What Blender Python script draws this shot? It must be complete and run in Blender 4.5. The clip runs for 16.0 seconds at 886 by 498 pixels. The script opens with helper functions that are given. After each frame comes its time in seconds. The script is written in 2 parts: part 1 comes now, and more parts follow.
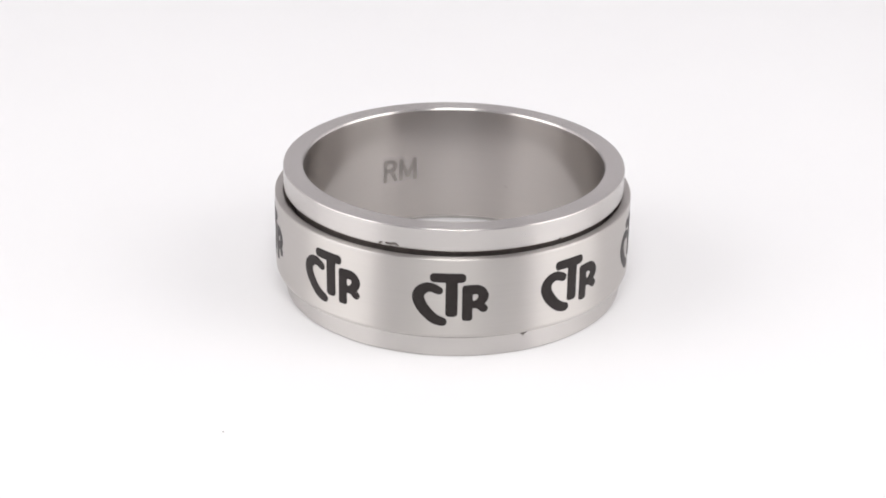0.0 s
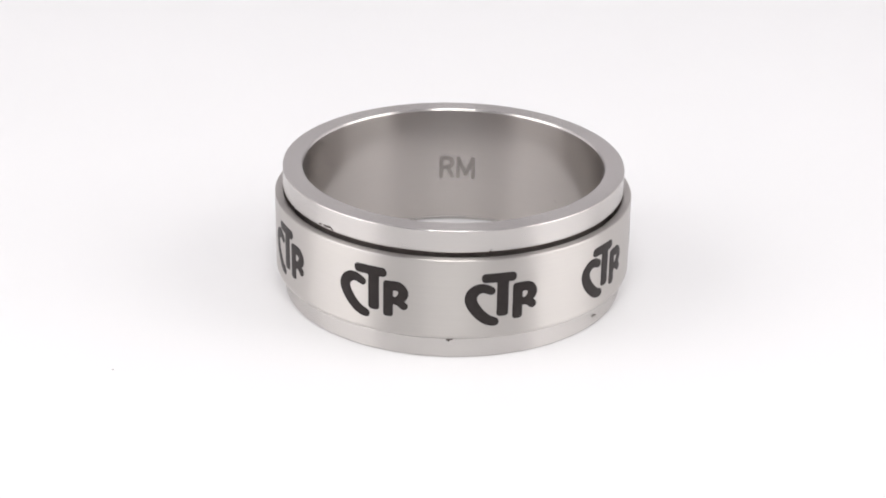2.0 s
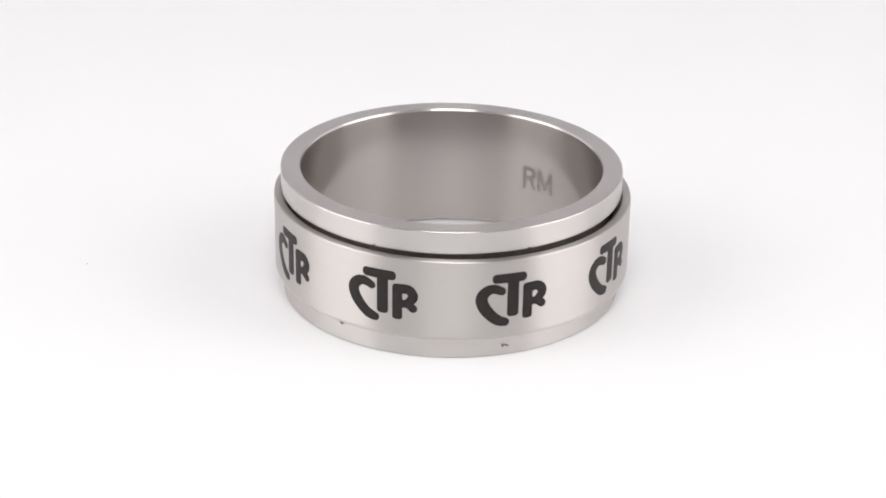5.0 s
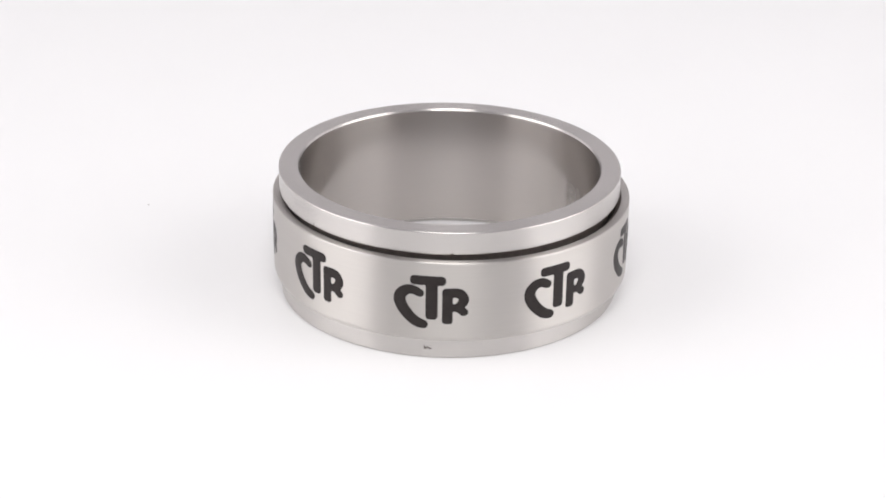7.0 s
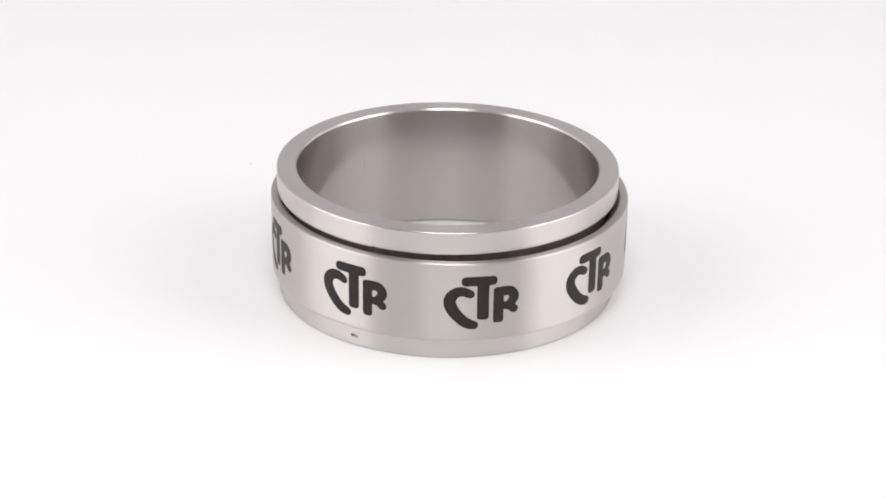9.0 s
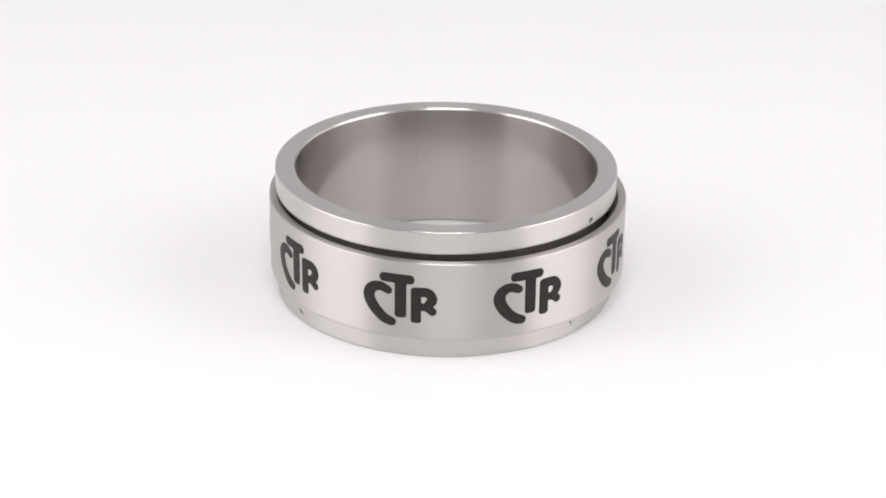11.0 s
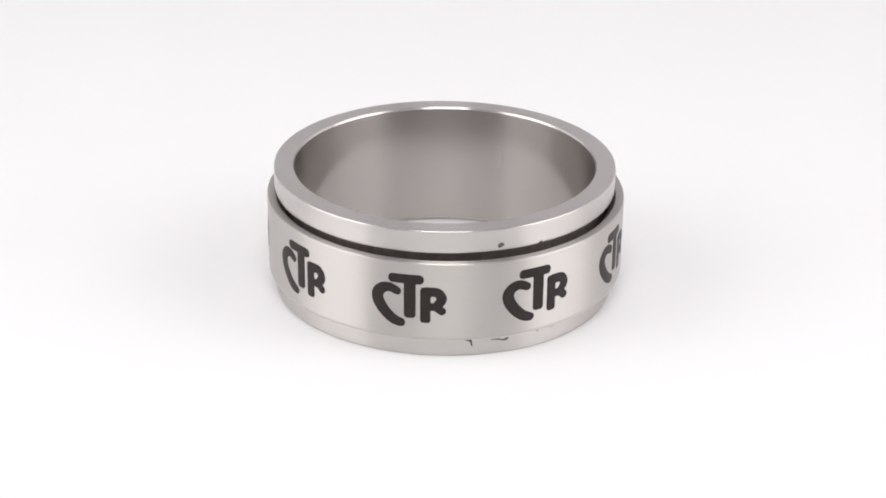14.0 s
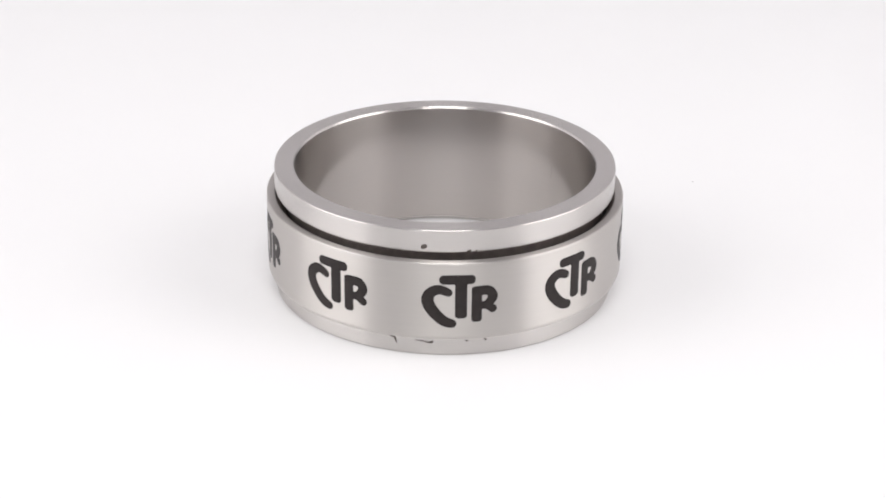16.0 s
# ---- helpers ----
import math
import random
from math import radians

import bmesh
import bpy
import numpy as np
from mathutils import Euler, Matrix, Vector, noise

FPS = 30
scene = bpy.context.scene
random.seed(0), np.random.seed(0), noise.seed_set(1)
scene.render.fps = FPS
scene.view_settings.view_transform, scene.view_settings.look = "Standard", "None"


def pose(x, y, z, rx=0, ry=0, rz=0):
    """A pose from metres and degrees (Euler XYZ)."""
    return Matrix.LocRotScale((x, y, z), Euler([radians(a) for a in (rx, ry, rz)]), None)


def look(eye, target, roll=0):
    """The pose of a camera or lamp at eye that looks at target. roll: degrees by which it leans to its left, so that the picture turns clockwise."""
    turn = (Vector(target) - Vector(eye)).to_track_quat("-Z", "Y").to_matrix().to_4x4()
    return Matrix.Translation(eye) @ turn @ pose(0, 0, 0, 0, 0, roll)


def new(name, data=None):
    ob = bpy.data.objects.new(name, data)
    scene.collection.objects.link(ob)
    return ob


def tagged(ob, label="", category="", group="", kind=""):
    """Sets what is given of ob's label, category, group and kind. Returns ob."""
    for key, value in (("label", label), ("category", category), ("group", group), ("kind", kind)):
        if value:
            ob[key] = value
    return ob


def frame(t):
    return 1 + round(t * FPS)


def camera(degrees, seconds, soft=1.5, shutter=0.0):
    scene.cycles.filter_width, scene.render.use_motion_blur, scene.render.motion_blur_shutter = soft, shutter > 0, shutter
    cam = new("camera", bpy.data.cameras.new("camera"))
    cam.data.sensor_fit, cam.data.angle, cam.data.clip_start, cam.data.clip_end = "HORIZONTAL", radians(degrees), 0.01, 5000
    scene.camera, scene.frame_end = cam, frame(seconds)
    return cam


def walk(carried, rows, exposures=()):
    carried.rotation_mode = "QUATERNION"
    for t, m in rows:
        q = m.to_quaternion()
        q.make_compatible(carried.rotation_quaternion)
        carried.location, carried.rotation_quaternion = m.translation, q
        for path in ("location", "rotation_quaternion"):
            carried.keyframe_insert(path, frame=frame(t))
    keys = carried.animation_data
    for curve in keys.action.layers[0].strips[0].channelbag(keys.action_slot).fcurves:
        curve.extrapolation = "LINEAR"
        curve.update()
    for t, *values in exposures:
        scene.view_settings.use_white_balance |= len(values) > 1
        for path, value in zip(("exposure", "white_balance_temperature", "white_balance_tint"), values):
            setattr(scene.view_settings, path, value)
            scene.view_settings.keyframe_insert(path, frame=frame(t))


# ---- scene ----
MM = 0.001
TURN = -12.169            # degrees a second, clockwise from above
LENGTH = 16.0
RING_X, RING_Y = 0.3012 * MM, 0.0317 * MM      # the ring's place on the turntable
TABLE_LEAN = (0.216, -0.119)                   # the platter runs slightly out of true, degrees about x and y
WEDGE_X, WEDGE_Y = -0.0043, -0.0083            # the ring's upper face is not quite parallel to its lower one

# ---- camera: it stands still on a tripod and looks down at the ring ----
cam = camera(25.85, LENGTH, soft=1.85)
view = look((-0.32675 * MM, -111.178 * MM, 53.4625 * MM), (-0.32675 * MM, 0.0, 2.0635 * MM), 0.7676)
walk(cam, [(0.0, view), (LENGTH, view)], [(0.0, -0.045), (LENGTH, -0.045)])

# ---- light: a white tent with a glowing cloth panel on each side and a lamp overhead, a dim room before its open front ----
world = bpy.data.worlds.new("room_light")
scene.world = world
world.use_nodes = True
world.node_tree.nodes["Background"].inputs["Color"].default_value = (0.96, 0.965, 0.99, 1)
world.node_tree.nodes["Background"].inputs["Strength"].default_value = 0.52


def area_lamp(name, eye, target, wide, high, watts, colour):
    data = bpy.data.lights.new(name, "AREA")
    data.shape, data.size, data.size_y, data.energy, data.color = "RECTANGLE", wide, high, watts, colour
    lamp = new(name, data)
    lamp.matrix_world = look(eye, target)
    return lamp


WARM = (1.0, 0.988, 0.984)
area_lamp("tent_lamp_west", (-0.250, -0.095, 0.180), (0, -0.095, 0.180), 0.24, 0.33, 0.62, WARM)
area_lamp("tent_lamp_east", (0.250, -0.085, 0.180), (0, -0.085, 0.180), 0.22, 0.33, 0.575, WARM)
area_lamp("tent_lamp_top", (0.0, -0.150, 0.272), (0, 0, 0), 0.13, 0.10, 0.39, WARM)
# two added fill lamps before the rear side cloth, brightening the back floor
area_lamp("rear_fill_west", (-0.336, 0.200, 0.190), (0, 0.200, 0.190), 0.33, 0.36, 0.185, WARM)
area_lamp("rear_fill_east", (0.336, 0.200, 0.190), (0, 0.200, 0.190), 0.33, 0.36, 0.185, WARM)


# ---- materials ----
def nodes_of(name):
    mat = bpy.data.materials.new(name)
    mat.use_nodes = True
    tree = mat.node_tree
    return mat, tree, tree.nodes["Principled BSDF"]


def add(tree, kind, **values):
    node = tree.nodes.new(kind)
    for key, value in values.items():
        node.inputs[key].default_value = value
    return node


def mapped_noise(tree, stretch, scale, detail=3.0):
    coord = add(tree, "ShaderNodeTexCoord")
    mapping = add(tree, "ShaderNodeMapping", Scale=stretch)
    noise_node = add(tree, "ShaderNodeTexNoise", Scale=scale, Detail=detail)
    tree.links.new(coord.outputs["Object"], mapping.inputs["Vector"])
    tree.links.new(mapping.outputs["Vector"], noise_node.inputs["Vector"])
    return noise_node


def ranged(tree, source, low, high):
    node = add(tree, "ShaderNodeMapRange")
    node.inputs["From Min"].default_value, node.inputs["From Max"].default_value = 0.0, 1.0
    node.inputs["To Min"].default_value, node.inputs["To Max"].default_value = low, high
    tree.links.new(source, node.inputs["Value"])
    return node.outputs["Result"]


def steel(name, colour, rough, spread, aniso, line_bump, line_scale, tone=0.05, haze=None):
    """Turned stainless steel: fine lines run round the band. haze: the roughness and share of coarser lines among the fine ones."""
    mat, tree, shader = nodes_of(name)
    shader.inputs["Metallic"].default_value = 1.0
    lines = mapped_noise(tree, (0.02, 0.02, 1.0), line_scale, 4.0)
    smear = mapped_noise(tree, (1.0, 1.0, 1.0), 420.0, 3.0)
    mix = add(tree, "ShaderNodeMix")
    mix.data_type = "RGBA"
    mix.inputs["A"].default_value = (*[c * (1 - tone) for c in colour], 1)
    mix.inputs["B"].default_value = (*[min(1, c * (1 + tone)) for c in colour], 1)
    tree.links.new(lines.outputs["Fac"], mix.inputs["Factor"])
    tree.links.new(mix.outputs["Result"], shader.inputs["Base Color"])
    tree.links.new(ranged(tree, smear.outputs["Fac"], rough - spread, rough + spread), shader.inputs["Roughness"])
    if aniso:
        shader.inputs["Anisotropic"].default_value = aniso
        tangent = add(tree, "ShaderNodeTangent")
        tangent.direction_type, tangent.axis = "RADIAL", "Z"
        shader.inputs["Anisotropic Rotation"].default_value = 0.25
        tree.links.new(tangent.outputs["Tangent"], shader.inputs["Tangent"])
    bump = add(tree, "ShaderNodeBump", Strength=line_bump, Distance=0.00001)
    tree.links.new(lines.outputs["Fac"], bump.inputs["Height"])
    tree.links.new(bump.outputs["Normal"], shader.inputs["Normal"])
    if haze:
        coarse = add(tree, "ShaderNodeBsdfPrincipled", Metallic=1.0, Roughness=haze[0], Anisotropic=0.98)
        coarse.inputs["Anisotropic Rotation"].default_value = 0.25
        tree.links.new(mix.outputs["Result"], coarse.inputs["Base Color"])
        tree.links.new(tangent.outputs["Tangent"], coarse.inputs["Tangent"])
        both = add(tree, "ShaderNodeMixShader", Fac=haze[1])
        tree.links.new(shader.outputs["BSDF"], both.inputs[1])
        tree.links.new(coarse.outputs["BSDF"], both.inputs[2])
        tree.links.new(both.outputs["Shader"], tree.nodes["Material Output"].inputs["Surface"])
    return mat


def plain(name, colour, rough, low=0.94, high=1.04, scale=300.0, bump=0.0, depth=0.00002):
    mat, tree, shader = nodes_of(name)
    grain = mapped_noise(tree, (1, 1, 1), scale, 5.0)
    mix = add(tree, "ShaderNodeMix")
    mix.data_type = "RGBA"
    mix.inputs["A"].default_value = (*[c * low for c in colour], 1)
    mix.inputs["B"].default_value = (*[min(1, c * high) for c in colour], 1)
    tree.links.new(grain.outputs["Fac"], mix.inputs["Factor"])
    tree.links.new(mix.outputs["Result"], shader.inputs["Base Color"])
    shader.inputs["Roughness"].default_value = rough
    if bump:
        node = add(tree, "ShaderNodeBump", Strength=bump, Distance=depth)
        tree.links.new(grain.outputs["Fac"], node.inputs["Height"])
        tree.links.new(node.outputs["Normal"], shader.inputs["Normal"])
    return mat


POLISHED = steel("polished_steel", (0.578, 0.553, 0.535), 0.26, 0.006, 0.98, 0.03, 9000.0)
LINING = steel("turned_steel", (0.532, 0.499, 0.478), 0.10, 0.004, 0.75, 0.015, 9000.0, 0.02, (0.35, 0.40))
BRUSHED = steel("satin_steel", (0.562, 0.535, 0.510), 0.40, 0.015, 0.96, 0.04, 12000.0, 0.03)
ENAMEL = plain("black_enamel", (0.021, 0.0165, 0.0158), 0.45, 0.6, 1.6, 2500.0, 0.15)
ETCHED = plain("etched_steel", (0.385, 0.362, 0.345), 0.42, 0.8, 1.2, 3000.0, 0.2)
ETCHED.node_tree.nodes["Principled BSDF"].inputs["Metallic"].default_value = 1.0
ENAMEL.node_tree.nodes["Principled BSDF"].inputs["Specular IOR Level"].default_value = 0.2
GRIME = plain("dark_grime", (0.085, 0.07, 0.062), 0.7, 0.6, 1.5, 4000.0)
DUST = plain("grey_dust", (0.30, 0.28, 0.26), 0.8, 0.6, 1.3, 4000.0)
SMUDGE = steel("dulled_steel", (0.49, 0.458, 0.438), 0.20, 0.01, 0.75, 0.015, 9000.0, 0.02, (0.35, 0.40))
GROOVE = plain("groove_brown", (0.140, 0.116, 0.105), 0.6, 0.6, 1.5, 2500.0)
WHITE_TOP = plain("white_acrylic", (0.806, 0.802, 0.805), 0.5, 0.985, 1.012, 60.0, 0.03)
FABRIC = plain("white_tent_fabric", (0.80, 0.785, 0.80), 0.9, 0.97, 1.02, 900.0, 0.2, 0.0002)


# ---- mesh helpers ----
def link_mesh(name, verts, faces, material, parent=None, smooth=True):
    mesh = bpy.data.meshes.new(name)
    mesh.from_pydata(verts, [], faces)
    mesh.materials.append(material)
    if smooth:
        mesh.polygons.foreach_set("use_smooth", [True] * len(mesh.polygons))
    mesh.update()
    ob = new(name, mesh)
    ob.parent = parent
    return ob


def part(name, bm, material, parent, label=""):
    mesh = bpy.data.meshes.new(name)
    bm.to_mesh(mesh)
    bm.free()
    mesh.materials.append(material)
    ob = new(name, mesh)
    ob.parent = parent
    return tagged(ob, label) if label else ob


def rounded_profile(corners, steps=4):
    """A closed outline (r, z) in mm from corners (r, z, fillet), with loops close beside each fillet to keep the flats flat."""
    out = []
    n = len(corners)
    for i, (r, z, fillet) in enumerate(corners):
        here = Vector((r, z))
        back = (Vector(corners[i - 1][:2]) - here).normalized()
        ahead = (Vector(corners[(i + 1) % n][:2]) - here).normalized()
        half = back.angle(ahead) / 2
        cut = fillet / math.tan(half)
        a, b = here + back * cut, here + ahead * cut
        middle = here + (back + ahead).normalized() * (fillet / math.sin(half))
        out.append(a + back * 0.012)
        for k in range(steps + 1):
            d = a.lerp(b, k / steps) - middle
            out.append(middle + d.normalized() * fillet)
        out.append(b + ahead * 0.012)
    return out


def lathe(name, outline, material, parent, segments=288):
    verts, faces, m = [], [], len(outline)
    for i in range(segments):
        a = 2 * math.pi * i / segments
        verts += [(p.x * math.cos(a) * MM, p.x * math.sin(a) * MM, p.y * MM) for p in outline]
    for i in range(segments):
        j = (i + 1) % segments
        for k in range(m):
            l = (k + 1) % m
            faces.append((i * m + k, j * m + k, j * m + l, i * m + l))
    return link_mesh(name, verts, faces, material, parent)


def capsule(u, v, a, ra, b, rb):
    """Signed distance to a tapered round stroke from a to b."""
    du, dv = b[0] - a[0], b[1] - a[1]
    t = np.clip(((u - a[0]) * du + (v - a[1]) * dv) / max(du * du + dv * dv, 1e-9), 0, 1)
    return np.hypot(u - a[0] - t * du, v - a[1] - t * dv) - (ra + t * (rb - ra))


def slab(u, v, u0, v0, u1, v1, corner):
    """Signed distance to a rectangle with round corners."""
    qu = np.abs(u - (u0 + u1) / 2) - (u1 - u0) / 2 + corner
    qv = np.abs(v - (v0 + v1) / 2) - (v1 - v0) / 2 + corner
    return np.hypot(np.maximum(qu, 0), np.maximum(qv, 0)) + np.minimum(np.maximum(qu, qv), 0) - corner


def stroke(points):
    """Strokes through points (u, v, radius), rounded between them where there are four or more."""
    if len(points) > 3:
        pts, fine = [np.array(p) for p in points], []
        ends = [2 * pts[0] - pts[1]] + pts + [2 * pts[-1] - pts[-2]]
        for p, q, m, n in zip(ends, ends[1:], ends[2:], ends[3:]):
            for t in (0, 0.25, 0.5, 0.75):
                fine.append(0.5 * (2 * q + (m - p) * t + (2 * p - 5 * q + 4 * m - n) * t * t + (3 * q - p - 3 * m + n) * t ** 3))
        points = [tuple(f) for f in fine] + [points[-1]]
    return [("stroke", a, b) for a, b in zip(points, points[1:])]


def inlay(name, shapes, radius, inward, material, parent, step=0.05, proud=0.015, blend=0.05, ragged=0.0):
    """A thin inlay on a cylinder about z, around angle 0: flat shapes in mm (u along the arc, v upwards) cut along their outline."""
    low_u = min(min(s[1][0] - s[1][2], s[2][0] - s[2][2]) if s[0] == "stroke" else s[1] for s in shapes) - 2 * step
    top_u = max(max(s[1][0] + s[1][2], s[2][0] + s[2][2]) if s[0] == "stroke" else s[3] for s in shapes) + 2 * step
    low_v = min(min(s[1][1] - s[1][2], s[2][1] - s[2][2]) if s[0] == "stroke" else s[2] for s in shapes) - 2 * step
    top_v = max(max(s[1][1] + s[1][2], s[2][1] + s[2][2]) if s[0] == "stroke" else s[4] for s in shapes) + 2 * step
    nu, nv = int((top_u - low_u) / step) + 2, int((top_v - low_v) / step) + 2
    gu, gv = np.meshgrid(low_u + step * np.arange(nu), low_v + step * np.arange(nv), indexing="ij")
    field = np.full(gu.shape, 9.0)
    for s in shapes:
        d = capsule(gu, gv, s[1][:2], s[1][2], s[2][:2], s[2][2]) if s[0] == "stroke" else slab(gu, gv, *s[1:])
        h = np.clip(0.5 + 0.5 * (field - d) / blend, 0, 1)
        field = field * (1 - h) + d * h - blend * h * (1 - h)
    if ragged:
        field += ragged * np.array([[noise.noise((gu[i, j] * 7, gv[i, j] * 7, 0.3)) for j in range(nv)] for i in range(nu)])
    verts, faces, made, rim = [], [], {}, []

    def place(u, v, lift):
        r, a = (radius - lift if inward else radius + lift), (-u if inward else u) / radius
        return (r * math.cos(a) * MM, r * math.sin(a) * MM, v * MM)

    def corner(i, j):
        key = (i, j)
        if key not in made:
            made[key] = len(verts)
            edge = min(1.0, -field[i, j] / 0.08)
            verts.append(place(gu[i, j], gv[i, j], proud * (0.6 + 0.4 * edge)))
        return made[key]

    def crossing(p, q):
        key = (min(p, q), max(p, q))
        if key not in made:
            made[key] = len(verts)
            t = field[p] / (field[p] - field[q])
            verts.append(place(gu[p] + t * (gu[q] - gu[p]), gv[p] + t * (gv[q] - gv[p]), proud * 0.6))
        return made[key]

    for i in range(nu - 1):
        for j in range(nv - 1):
            cell = [(i, j), (i + 1, j), (i + 1, j + 1), (i, j + 1)]
            inside = [field[c] < 0 for c in cell]
            if not any(inside):
                continue
            ring, cuts = [], []
            for k in range(4):
                p, q = cell[k], cell[(k + 1) % 4]
                if inside[k]:
                    ring.append(corner(*p))
                if inside[k] != inside[(k + 1) % 4]:
                    ring.append(crossing(p, q))
                    cuts.append(ring[-1])
            if len(ring) > 2:
                faces.append(tuple(reversed(ring)) if inward else tuple(ring))
                if len(cuts) == 2:
                    rim.append(tuple(cuts))
    base = {}
    for a, b in rim:
        for k in (a, b):
            if k not in base:
                base[k] = len(verts)
                x, y, z = verts[k]
                r = math.hypot(x, y)
                s = (radius + 0.02 if inward else radius - 0.02) * MM / r
                verts.append((x * s, y * s, z))
        faces.append((a, b, base[b], base[a]))
    return link_mesh(name, verts, faces, material, parent, smooth=False)


# ---- setting: the tent and the table ----
def tent():
    def panel(name, size, place, label):
        bm = bmesh.new()
        bmesh.ops.create_cube(bm, size=1.0, matrix=Matrix.Diagonal((*size, 1)))
        ob = part(name, bm, FABRIC, None)
        ob.location = place
        return tagged(ob, label, "wall", kind="structure")

    panel("wall_west", (0.004, 0.85, 0.55), (-0.34, -0.025, 0.235), "white fabric side of a light tent")
    panel("wall_east", (0.004, 0.85, 0.55), (0.34, -0.025, 0.235), "white fabric side of a light tent")
    panel("wall_north", (0.676, 0.004, 0.55), (0, 0.398, 0.235), "white fabric back of a light tent")
    panel("ceiling", (0.684, 0.85, 0.004), (0, -0.025, 0.512), "white fabric roof of a light tent")
    bm = bmesh.new()
    bmesh.ops.create_cube(bm, size=1.0, matrix=Matrix.Diagonal((1.6, 1.6, 0.02, 1)))
    bmesh.ops.bevel(bm, geom=bm.edges[:], offset=0.003, segments=2, affect="EDGES")
    table = part("floor", bm, WHITE_TOP, None)
    table.location = (0, 0, -0.050)
    tagged(table, "matt white table top inside the light tent", "table top", kind="structure")


tent()


# ---- the turntable ----
def turntable():
    thing = new("turntable")
    tagged(thing, "round matt white turntable slowly turning under the ring", "turntable")
    platter = [(0.0, 0), (98.0, 0), (99.6, -0.5), (100, -1.6), (100, -6.4), (99.2, -8.0), (0.0, -8.0)]
    foot = [(0.0, -8), (70, -8), (72, -10), (74, -38), (74, -40), (0, -40)]
    for name, outline, label in (("platter", platter, "smooth white acrylic disc"), ("base", foot, "white round base")):
        verts, faces, n, m = [], [], 160, len(outline)
        for i in range(n):
            a = 2 * math.pi * i / n
            verts += [(r * math.cos(a) * MM, r * math.sin(a) * MM, z * MM) for r, z in outline[1:-1]]
        m -= 2
        for i in range(n):
            j = (i + 1) % n
            faces += [(i * m + k, i * m + k + 1, j * m + k + 1, j * m + k) for k in range(m - 1)]
        faces.append(tuple(i * m for i in range(n)))
        faces.append(tuple(i * m + m - 1 for i in reversed(range(n))))
        tagged(link_mesh(name, verts, faces, WHITE_TOP, thing, smooth=False), label)
    return thing


# ---- the ring ----
HOLE, BAND, SPIN, HEIGHT = 9.32, 10.585, 11.1025, 8.113
LETTER_C = stroke([(-0.74, 4.45, 0.25), (-1.15, 4.63, 0.27), (-1.55, 4.58, 0.30), (-1.86, 4.30, 0.33), (-1.94, 3.92, 0.345),
                   (-1.76, 3.45, 0.35), (-1.38, 2.96, 0.33), (-0.95, 2.60, 0.31), (-0.52, 2.45, 0.27)])
LETTER_T = [("slab", -1.27, 4.97, 0.84, 5.56, 0.27), ("slab", -0.345, 2.78, 0.365, 5.3, 0.22)]
LETTER_R = [("slab", 0.62, 2.52, 1.24, 4.80, 0.20)] + stroke(
    [(0.95, 4.51, 0.295), (1.58, 4.51, 0.285), (1.86, 4.22, 0.28), (1.82, 3.92, 0.275), (1.50, 3.59, 0.24), (1.12, 3.60, 0.22)]) + stroke(
    [(1.52, 3.58, 0.24), (1.88, 3.31, 0.26)])
MARK_R = stroke([(-1.0, 3.18, 0.138), (-1.0, 4.53, 0.138)]) + stroke([(-1.0, 4.53, 0.138), (-0.55, 4.53, 0.138), (-0.30, 4.34, 0.138), (-0.30, 4.08, 0.138),
                 (-0.55, 3.88, 0.138), (-1.0, 3.88, 0.118)]) + stroke([(-0.60, 3.88, 0.138), (-0.25, 3.20, 0.128)])
MARK_M = stroke([(0.12, 3.18, 0.138), (0.14, 4.52, 0.128), (0.63, 3.40, 0.138)]) + stroke([(0.63, 3.40, 0.138), (1.12, 4.52, 0.128), (1.14, 3.18, 0.138)])


def blacken(ob, low, high, radius):
    """Dark brown in the groove: the faces between two heights that lie inside a radius."""
    ob.data.materials.append(GROOVE)
    for face in ob.data.polygons:
        r = math.hypot(face.center.x, face.center.y) / MM
        if low < face.center.z / MM < high and HOLE + 0.3 < r < radius:
            face.material_index = len(ob.data.materials) - 1


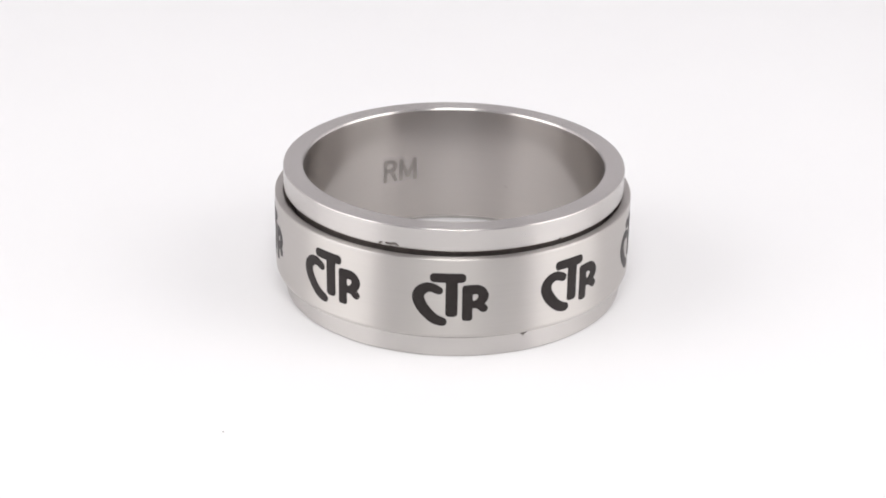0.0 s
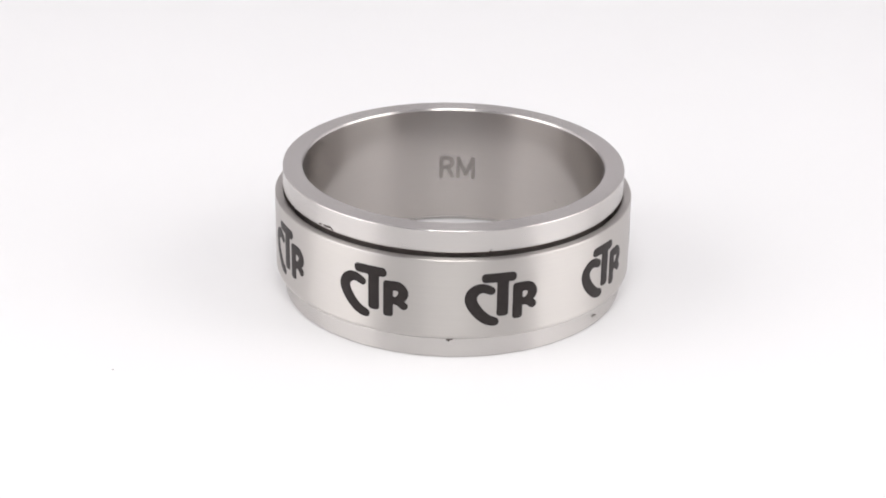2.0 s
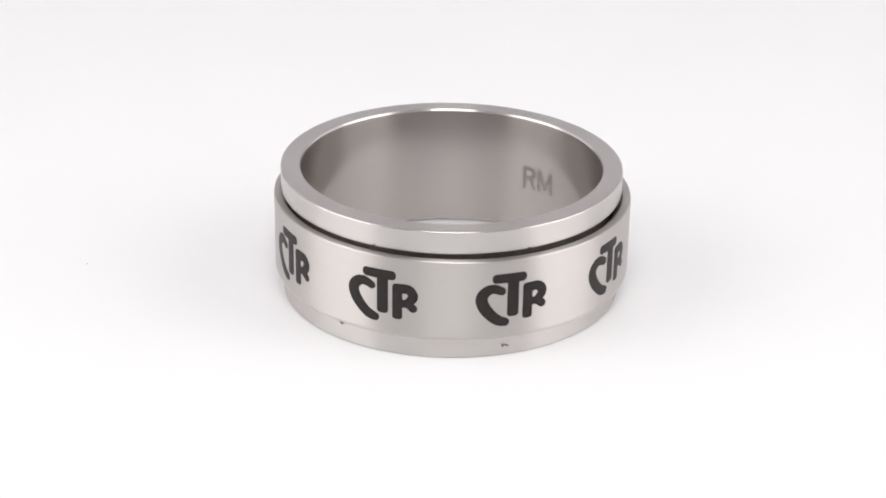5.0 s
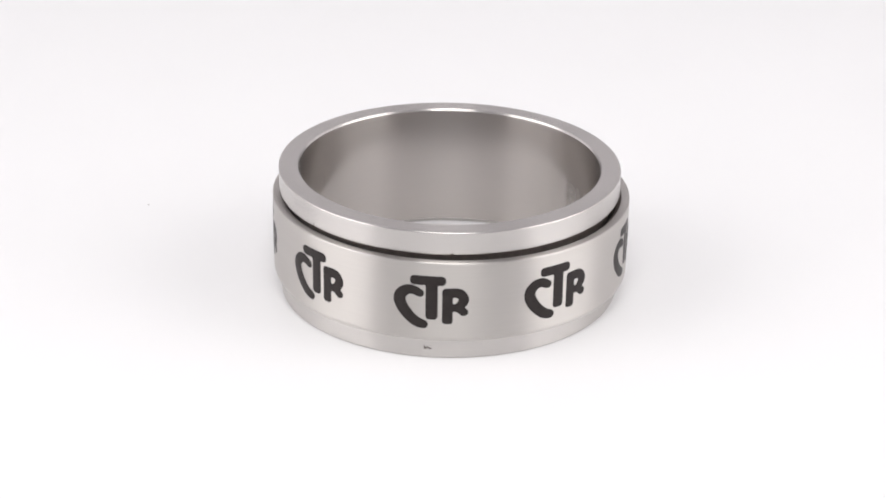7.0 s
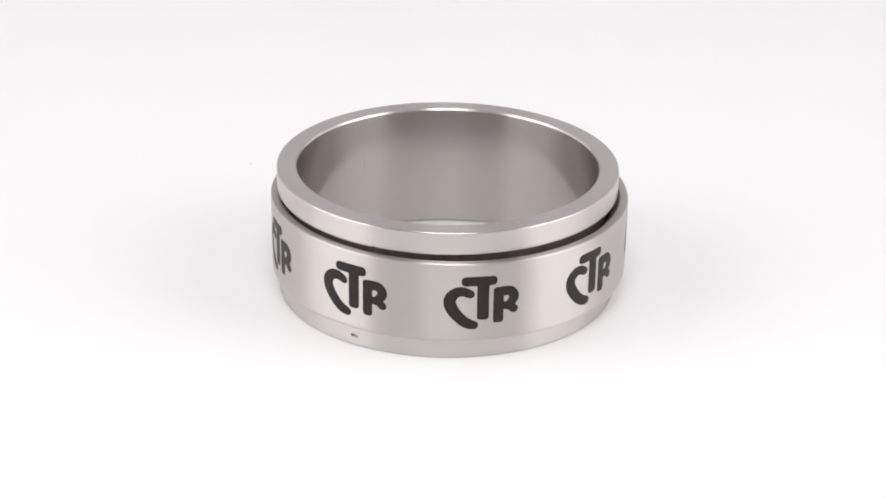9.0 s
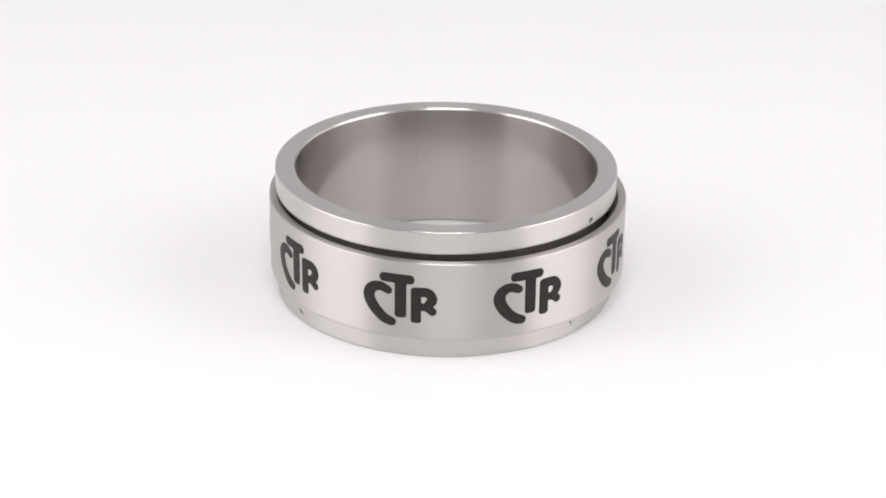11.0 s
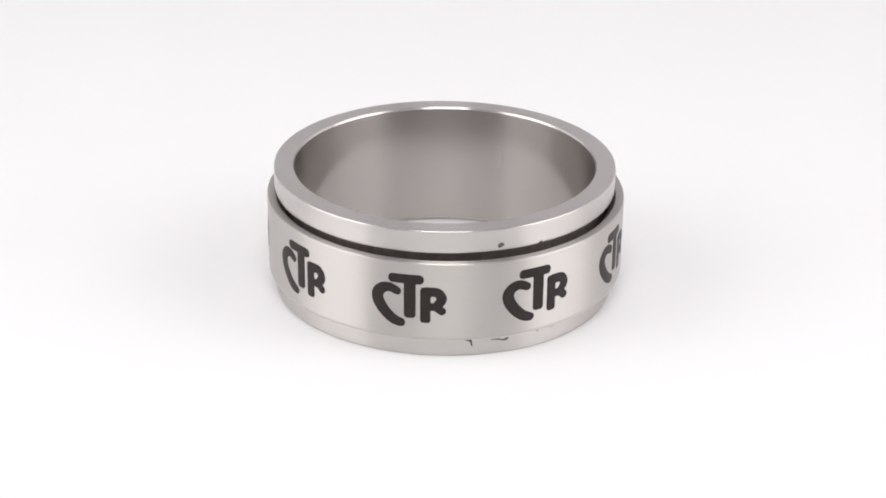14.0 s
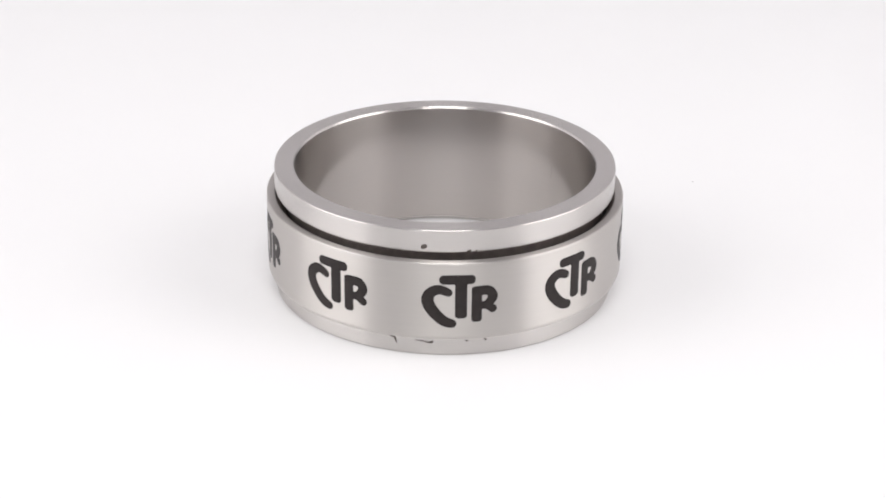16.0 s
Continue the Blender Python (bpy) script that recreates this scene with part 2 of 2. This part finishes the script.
def spinner_ring():
    thing = new("finger_ring")
    tagged(thing, "stainless steel spinner ring with black lettering, lying flat on the turntable", "ring")
    inner = rounded_profile([
        (HOLE + 0.16, 0, 0.03), (BAND, 0, 0.10), (BAND, 1.27, 0.05), (9.90, 1.27, 0.05), (9.90, 6.69, 0.05), (BAND, 6.69, 0.13),
        (BAND, HEIGHT, 0.075), (HOLE + 0.09, HEIGHT, 0.03), (HOLE, HEIGHT - 0.14, 0.07), (HOLE, 0.26, 0.07)])
    band = lathe("inner_band", inner, POLISHED, thing)
    for v in band.data.vertices:
        v.co.z += (WEDGE_X * v.co.x + WEDGE_Y * v.co.y) * min(1.0, max(0.0, (v.co.z / MM - 2.0) / 4.0))
    band.data.materials.append(LINING)
    for face in band.data.polygons:
        if math.hypot(face.center.x, face.center.y) < (HOLE + 0.01) * MM:
            face.material_index = 1
    blacken(band, 1.30, 6.80, BAND - 0.07)
    tagged(band, "polished steel inner band with a raised rim at each edge")
    outer = rounded_profile([(10.14, 1.37, 0.05), (SPIN - 0.09, 1.37, 0.05), (SPIN, 1.60, 0.12), (SPIN, 6.364, 0.08), (10.60, 6.35, 0.06), (10.34, 6.10, 0.05), (10.14, 5.60, 0.05)])
    spinner = lathe("spinner_band", outer, BRUSHED, thing)
    for v in spinner.data.vertices:
        v.co.z += (0.0029 * v.co.x - 0.0053 * v.co.y) * min(1.0, max(0.0, v.co.z / MM - 5.3))
    blacken(spinner, 5.0, 6.33, 10.53)
    tagged(spinner, "loose satin steel outer band")
    spinner.matrix_local = pose(-0.0876 * MM, 0.0748 * MM, 0.0036 * MM, -0.332, 0.292, 0)
    for name, shapes in (("letter_c", LETTER_C), ("letter_t", LETTER_T), ("letter_r", LETTER_R)):
        first = inlay(name, shapes, SPIN, False, ENAMEL, spinner, step=0.04, ragged=0.006)
        for k in range(9):
            ob = first
            if k:
                ob = new(name, first.data)
                ob.parent = spinner
            ob.matrix_local = pose(0, 0, 0, 0, 0, -90.14 + 40 * k - (1.0 if k == 6 else 0.3 if k in (1, 2) and first.name != "letter_c" else 0.0))
            tagged(ob, "black enamelled letter")
    for name, shapes in (("inscription_r", MARK_R), ("inscription_m", MARK_M)):
        ob = inlay(name, shapes, HOLE, True, ETCHED, band, step=0.04, proud=0.006)
        ob.matrix_local = pose(0, 0, 0, 0, 0, 113.0)
        tagged(ob, "faint grey etched letter")
    for angle, points in ((67.6, [(-0.05, 2.73, 0.07), (0.06, 2.67, 0.06)]), (236.0, [(0.0, 5.35, 0.05), (0.03, 4.90, 0.07), (-0.02, 4.45, 0.04)])):
        ob = inlay("lining_smudge", stroke(points), HOLE, True, SMUDGE, band, step=0.03, proud=0.004, ragged=0.03)
        ob.matrix_local = pose(0, 0, 0, 0, 0, angle)
        tagged(ob, "faint dull smudge on the lining")
    scuffs = [
        (-113.2, [(-0.16, 6.86, 0.03), (-0.02, 6.92, 0.035), (0.10, 6.86, 0.02)]),
        (-109.9, [(-0.34, 6.93, 0.04), (-0.05, 6.90, 0.05), (0.20, 6.95, 0.05), (0.42, 6.84, 0.03)]),
        (-54.3, [(-0.10, 6.66, 0.03), (0.02, 6.74, 0.035), (0.12, 6.92, 0.02)]),
        (-3.9, [(-0.04, 6.75, 0.05), (0.04, 6.77, 0.05)]),
        (98.6, [(-0.08, 7.05, 0.10), (0.05, 7.10, 0.09)]),
        (98.0, [(0.10, 7.04, 0.06), (0.20, 7.12, 0.04)]),
        (112.7, [(-0.08, 6.82, 0.04), (0.02, 6.74, 0.07), (0.06, 6.90, 0.03)]),
        (114.6, [(-0.08, 6.74, 0.02), (0.10, 6.84, 0.03)]),
        (-66.4, [(-0.18, 1.17, 0.04), (-0.02, 1.20, 0.05), (0.14, 1.22, 0.03)]),
        (-65.7, [(-0.16, 1.20, 0.03), (-0.20, 1.05, 0.02)]),
        (-11.4, [(-0.20, 0.78, 0.02), (-0.16, 0.60, 0.03), (0.0, 0.72, 0.02), (0.12, 0.62, 0.03), (0.22, 0.60, 0.02)]),
        (88.9, [(-0.15, 1.08, 0.06), (0.05, 1.00, 0.05), (0.14, 0.80, 0.03), (0.18, 0.62, 0.02)]),
        (100.0, [(-0.70, 0.93, 0.015), (-0.25, 0.92, 0.03), (0.0, 0.82, 0.03), (0.24, 0.86, 0.05), (0.32, 0.90, 0.02)]),
        (112.5, [(-0.04, 0.96, 0.035), (0.05, 0.95, 0.03)]),
        (118.5, [(-0.06, 1.0, 0.03), (0.05, 0.94, 0.035)]),
    ]
    for angle, points in scuffs:
        ob = inlay("scuff_mark", stroke([(u, v, 1.4 * w) for u, v, w in points]), BAND, False, GRIME, band, step=0.02, proud=0.006, blend=0.02, ragged=0.025)
        lift = BAND * (WEDGE_X * math.cos(radians(angle)) + WEDGE_Y * math.sin(radians(angle))) if points[0][1] > 5 else 0.0
        ob.matrix_local = pose(0, 0, lift * MM, 0, 0, angle)
        tagged(ob, "tiny dark nick in the rim")
    return thing


def dust_speck():
    bm = bmesh.new()
    bmesh.ops.create_icosphere(bm, subdivisions=2, radius=1.0)
    for v in bm.verts:
        v.co *= 1 + 0.35 * noise.noise(v.co * 1.7)
        v.co = Vector((v.co.x * 0.055, v.co.y * 0.040, max(v.co.z, -0.6) * 0.025 + 0.013)) * MM
    return tagged(part("dust_speck", bm, DUST, None), "tiny dark speck of dust on the white turntable", "dust")


table_thing = turntable()
ring_thing = spinner_ring()
speck_thing = dust_speck()


# ---- what turns: the table carries the ring and the speck round ----
def motions():
    times = [0.5 * k for k in range(int(LENGTH * 2) + 1)]
    turned = [(t, pose(0, 0, 0, 0, 0, TURN * t) @ pose(0, 0, 0, *TABLE_LEAN)) for t in times]
    walk(table_thing, turned)
    walk(ring_thing, [(t, m @ pose(RING_X, RING_Y, 0)) for t, m in turned])
    walk(speck_thing, [(t, pose(0.32 * MM, 0.51 * MM, 0) @ m @ pose(-12.54 * MM, -20.07 * MM, 0, 0, 0, 20)) for t, m in turned])


motions()
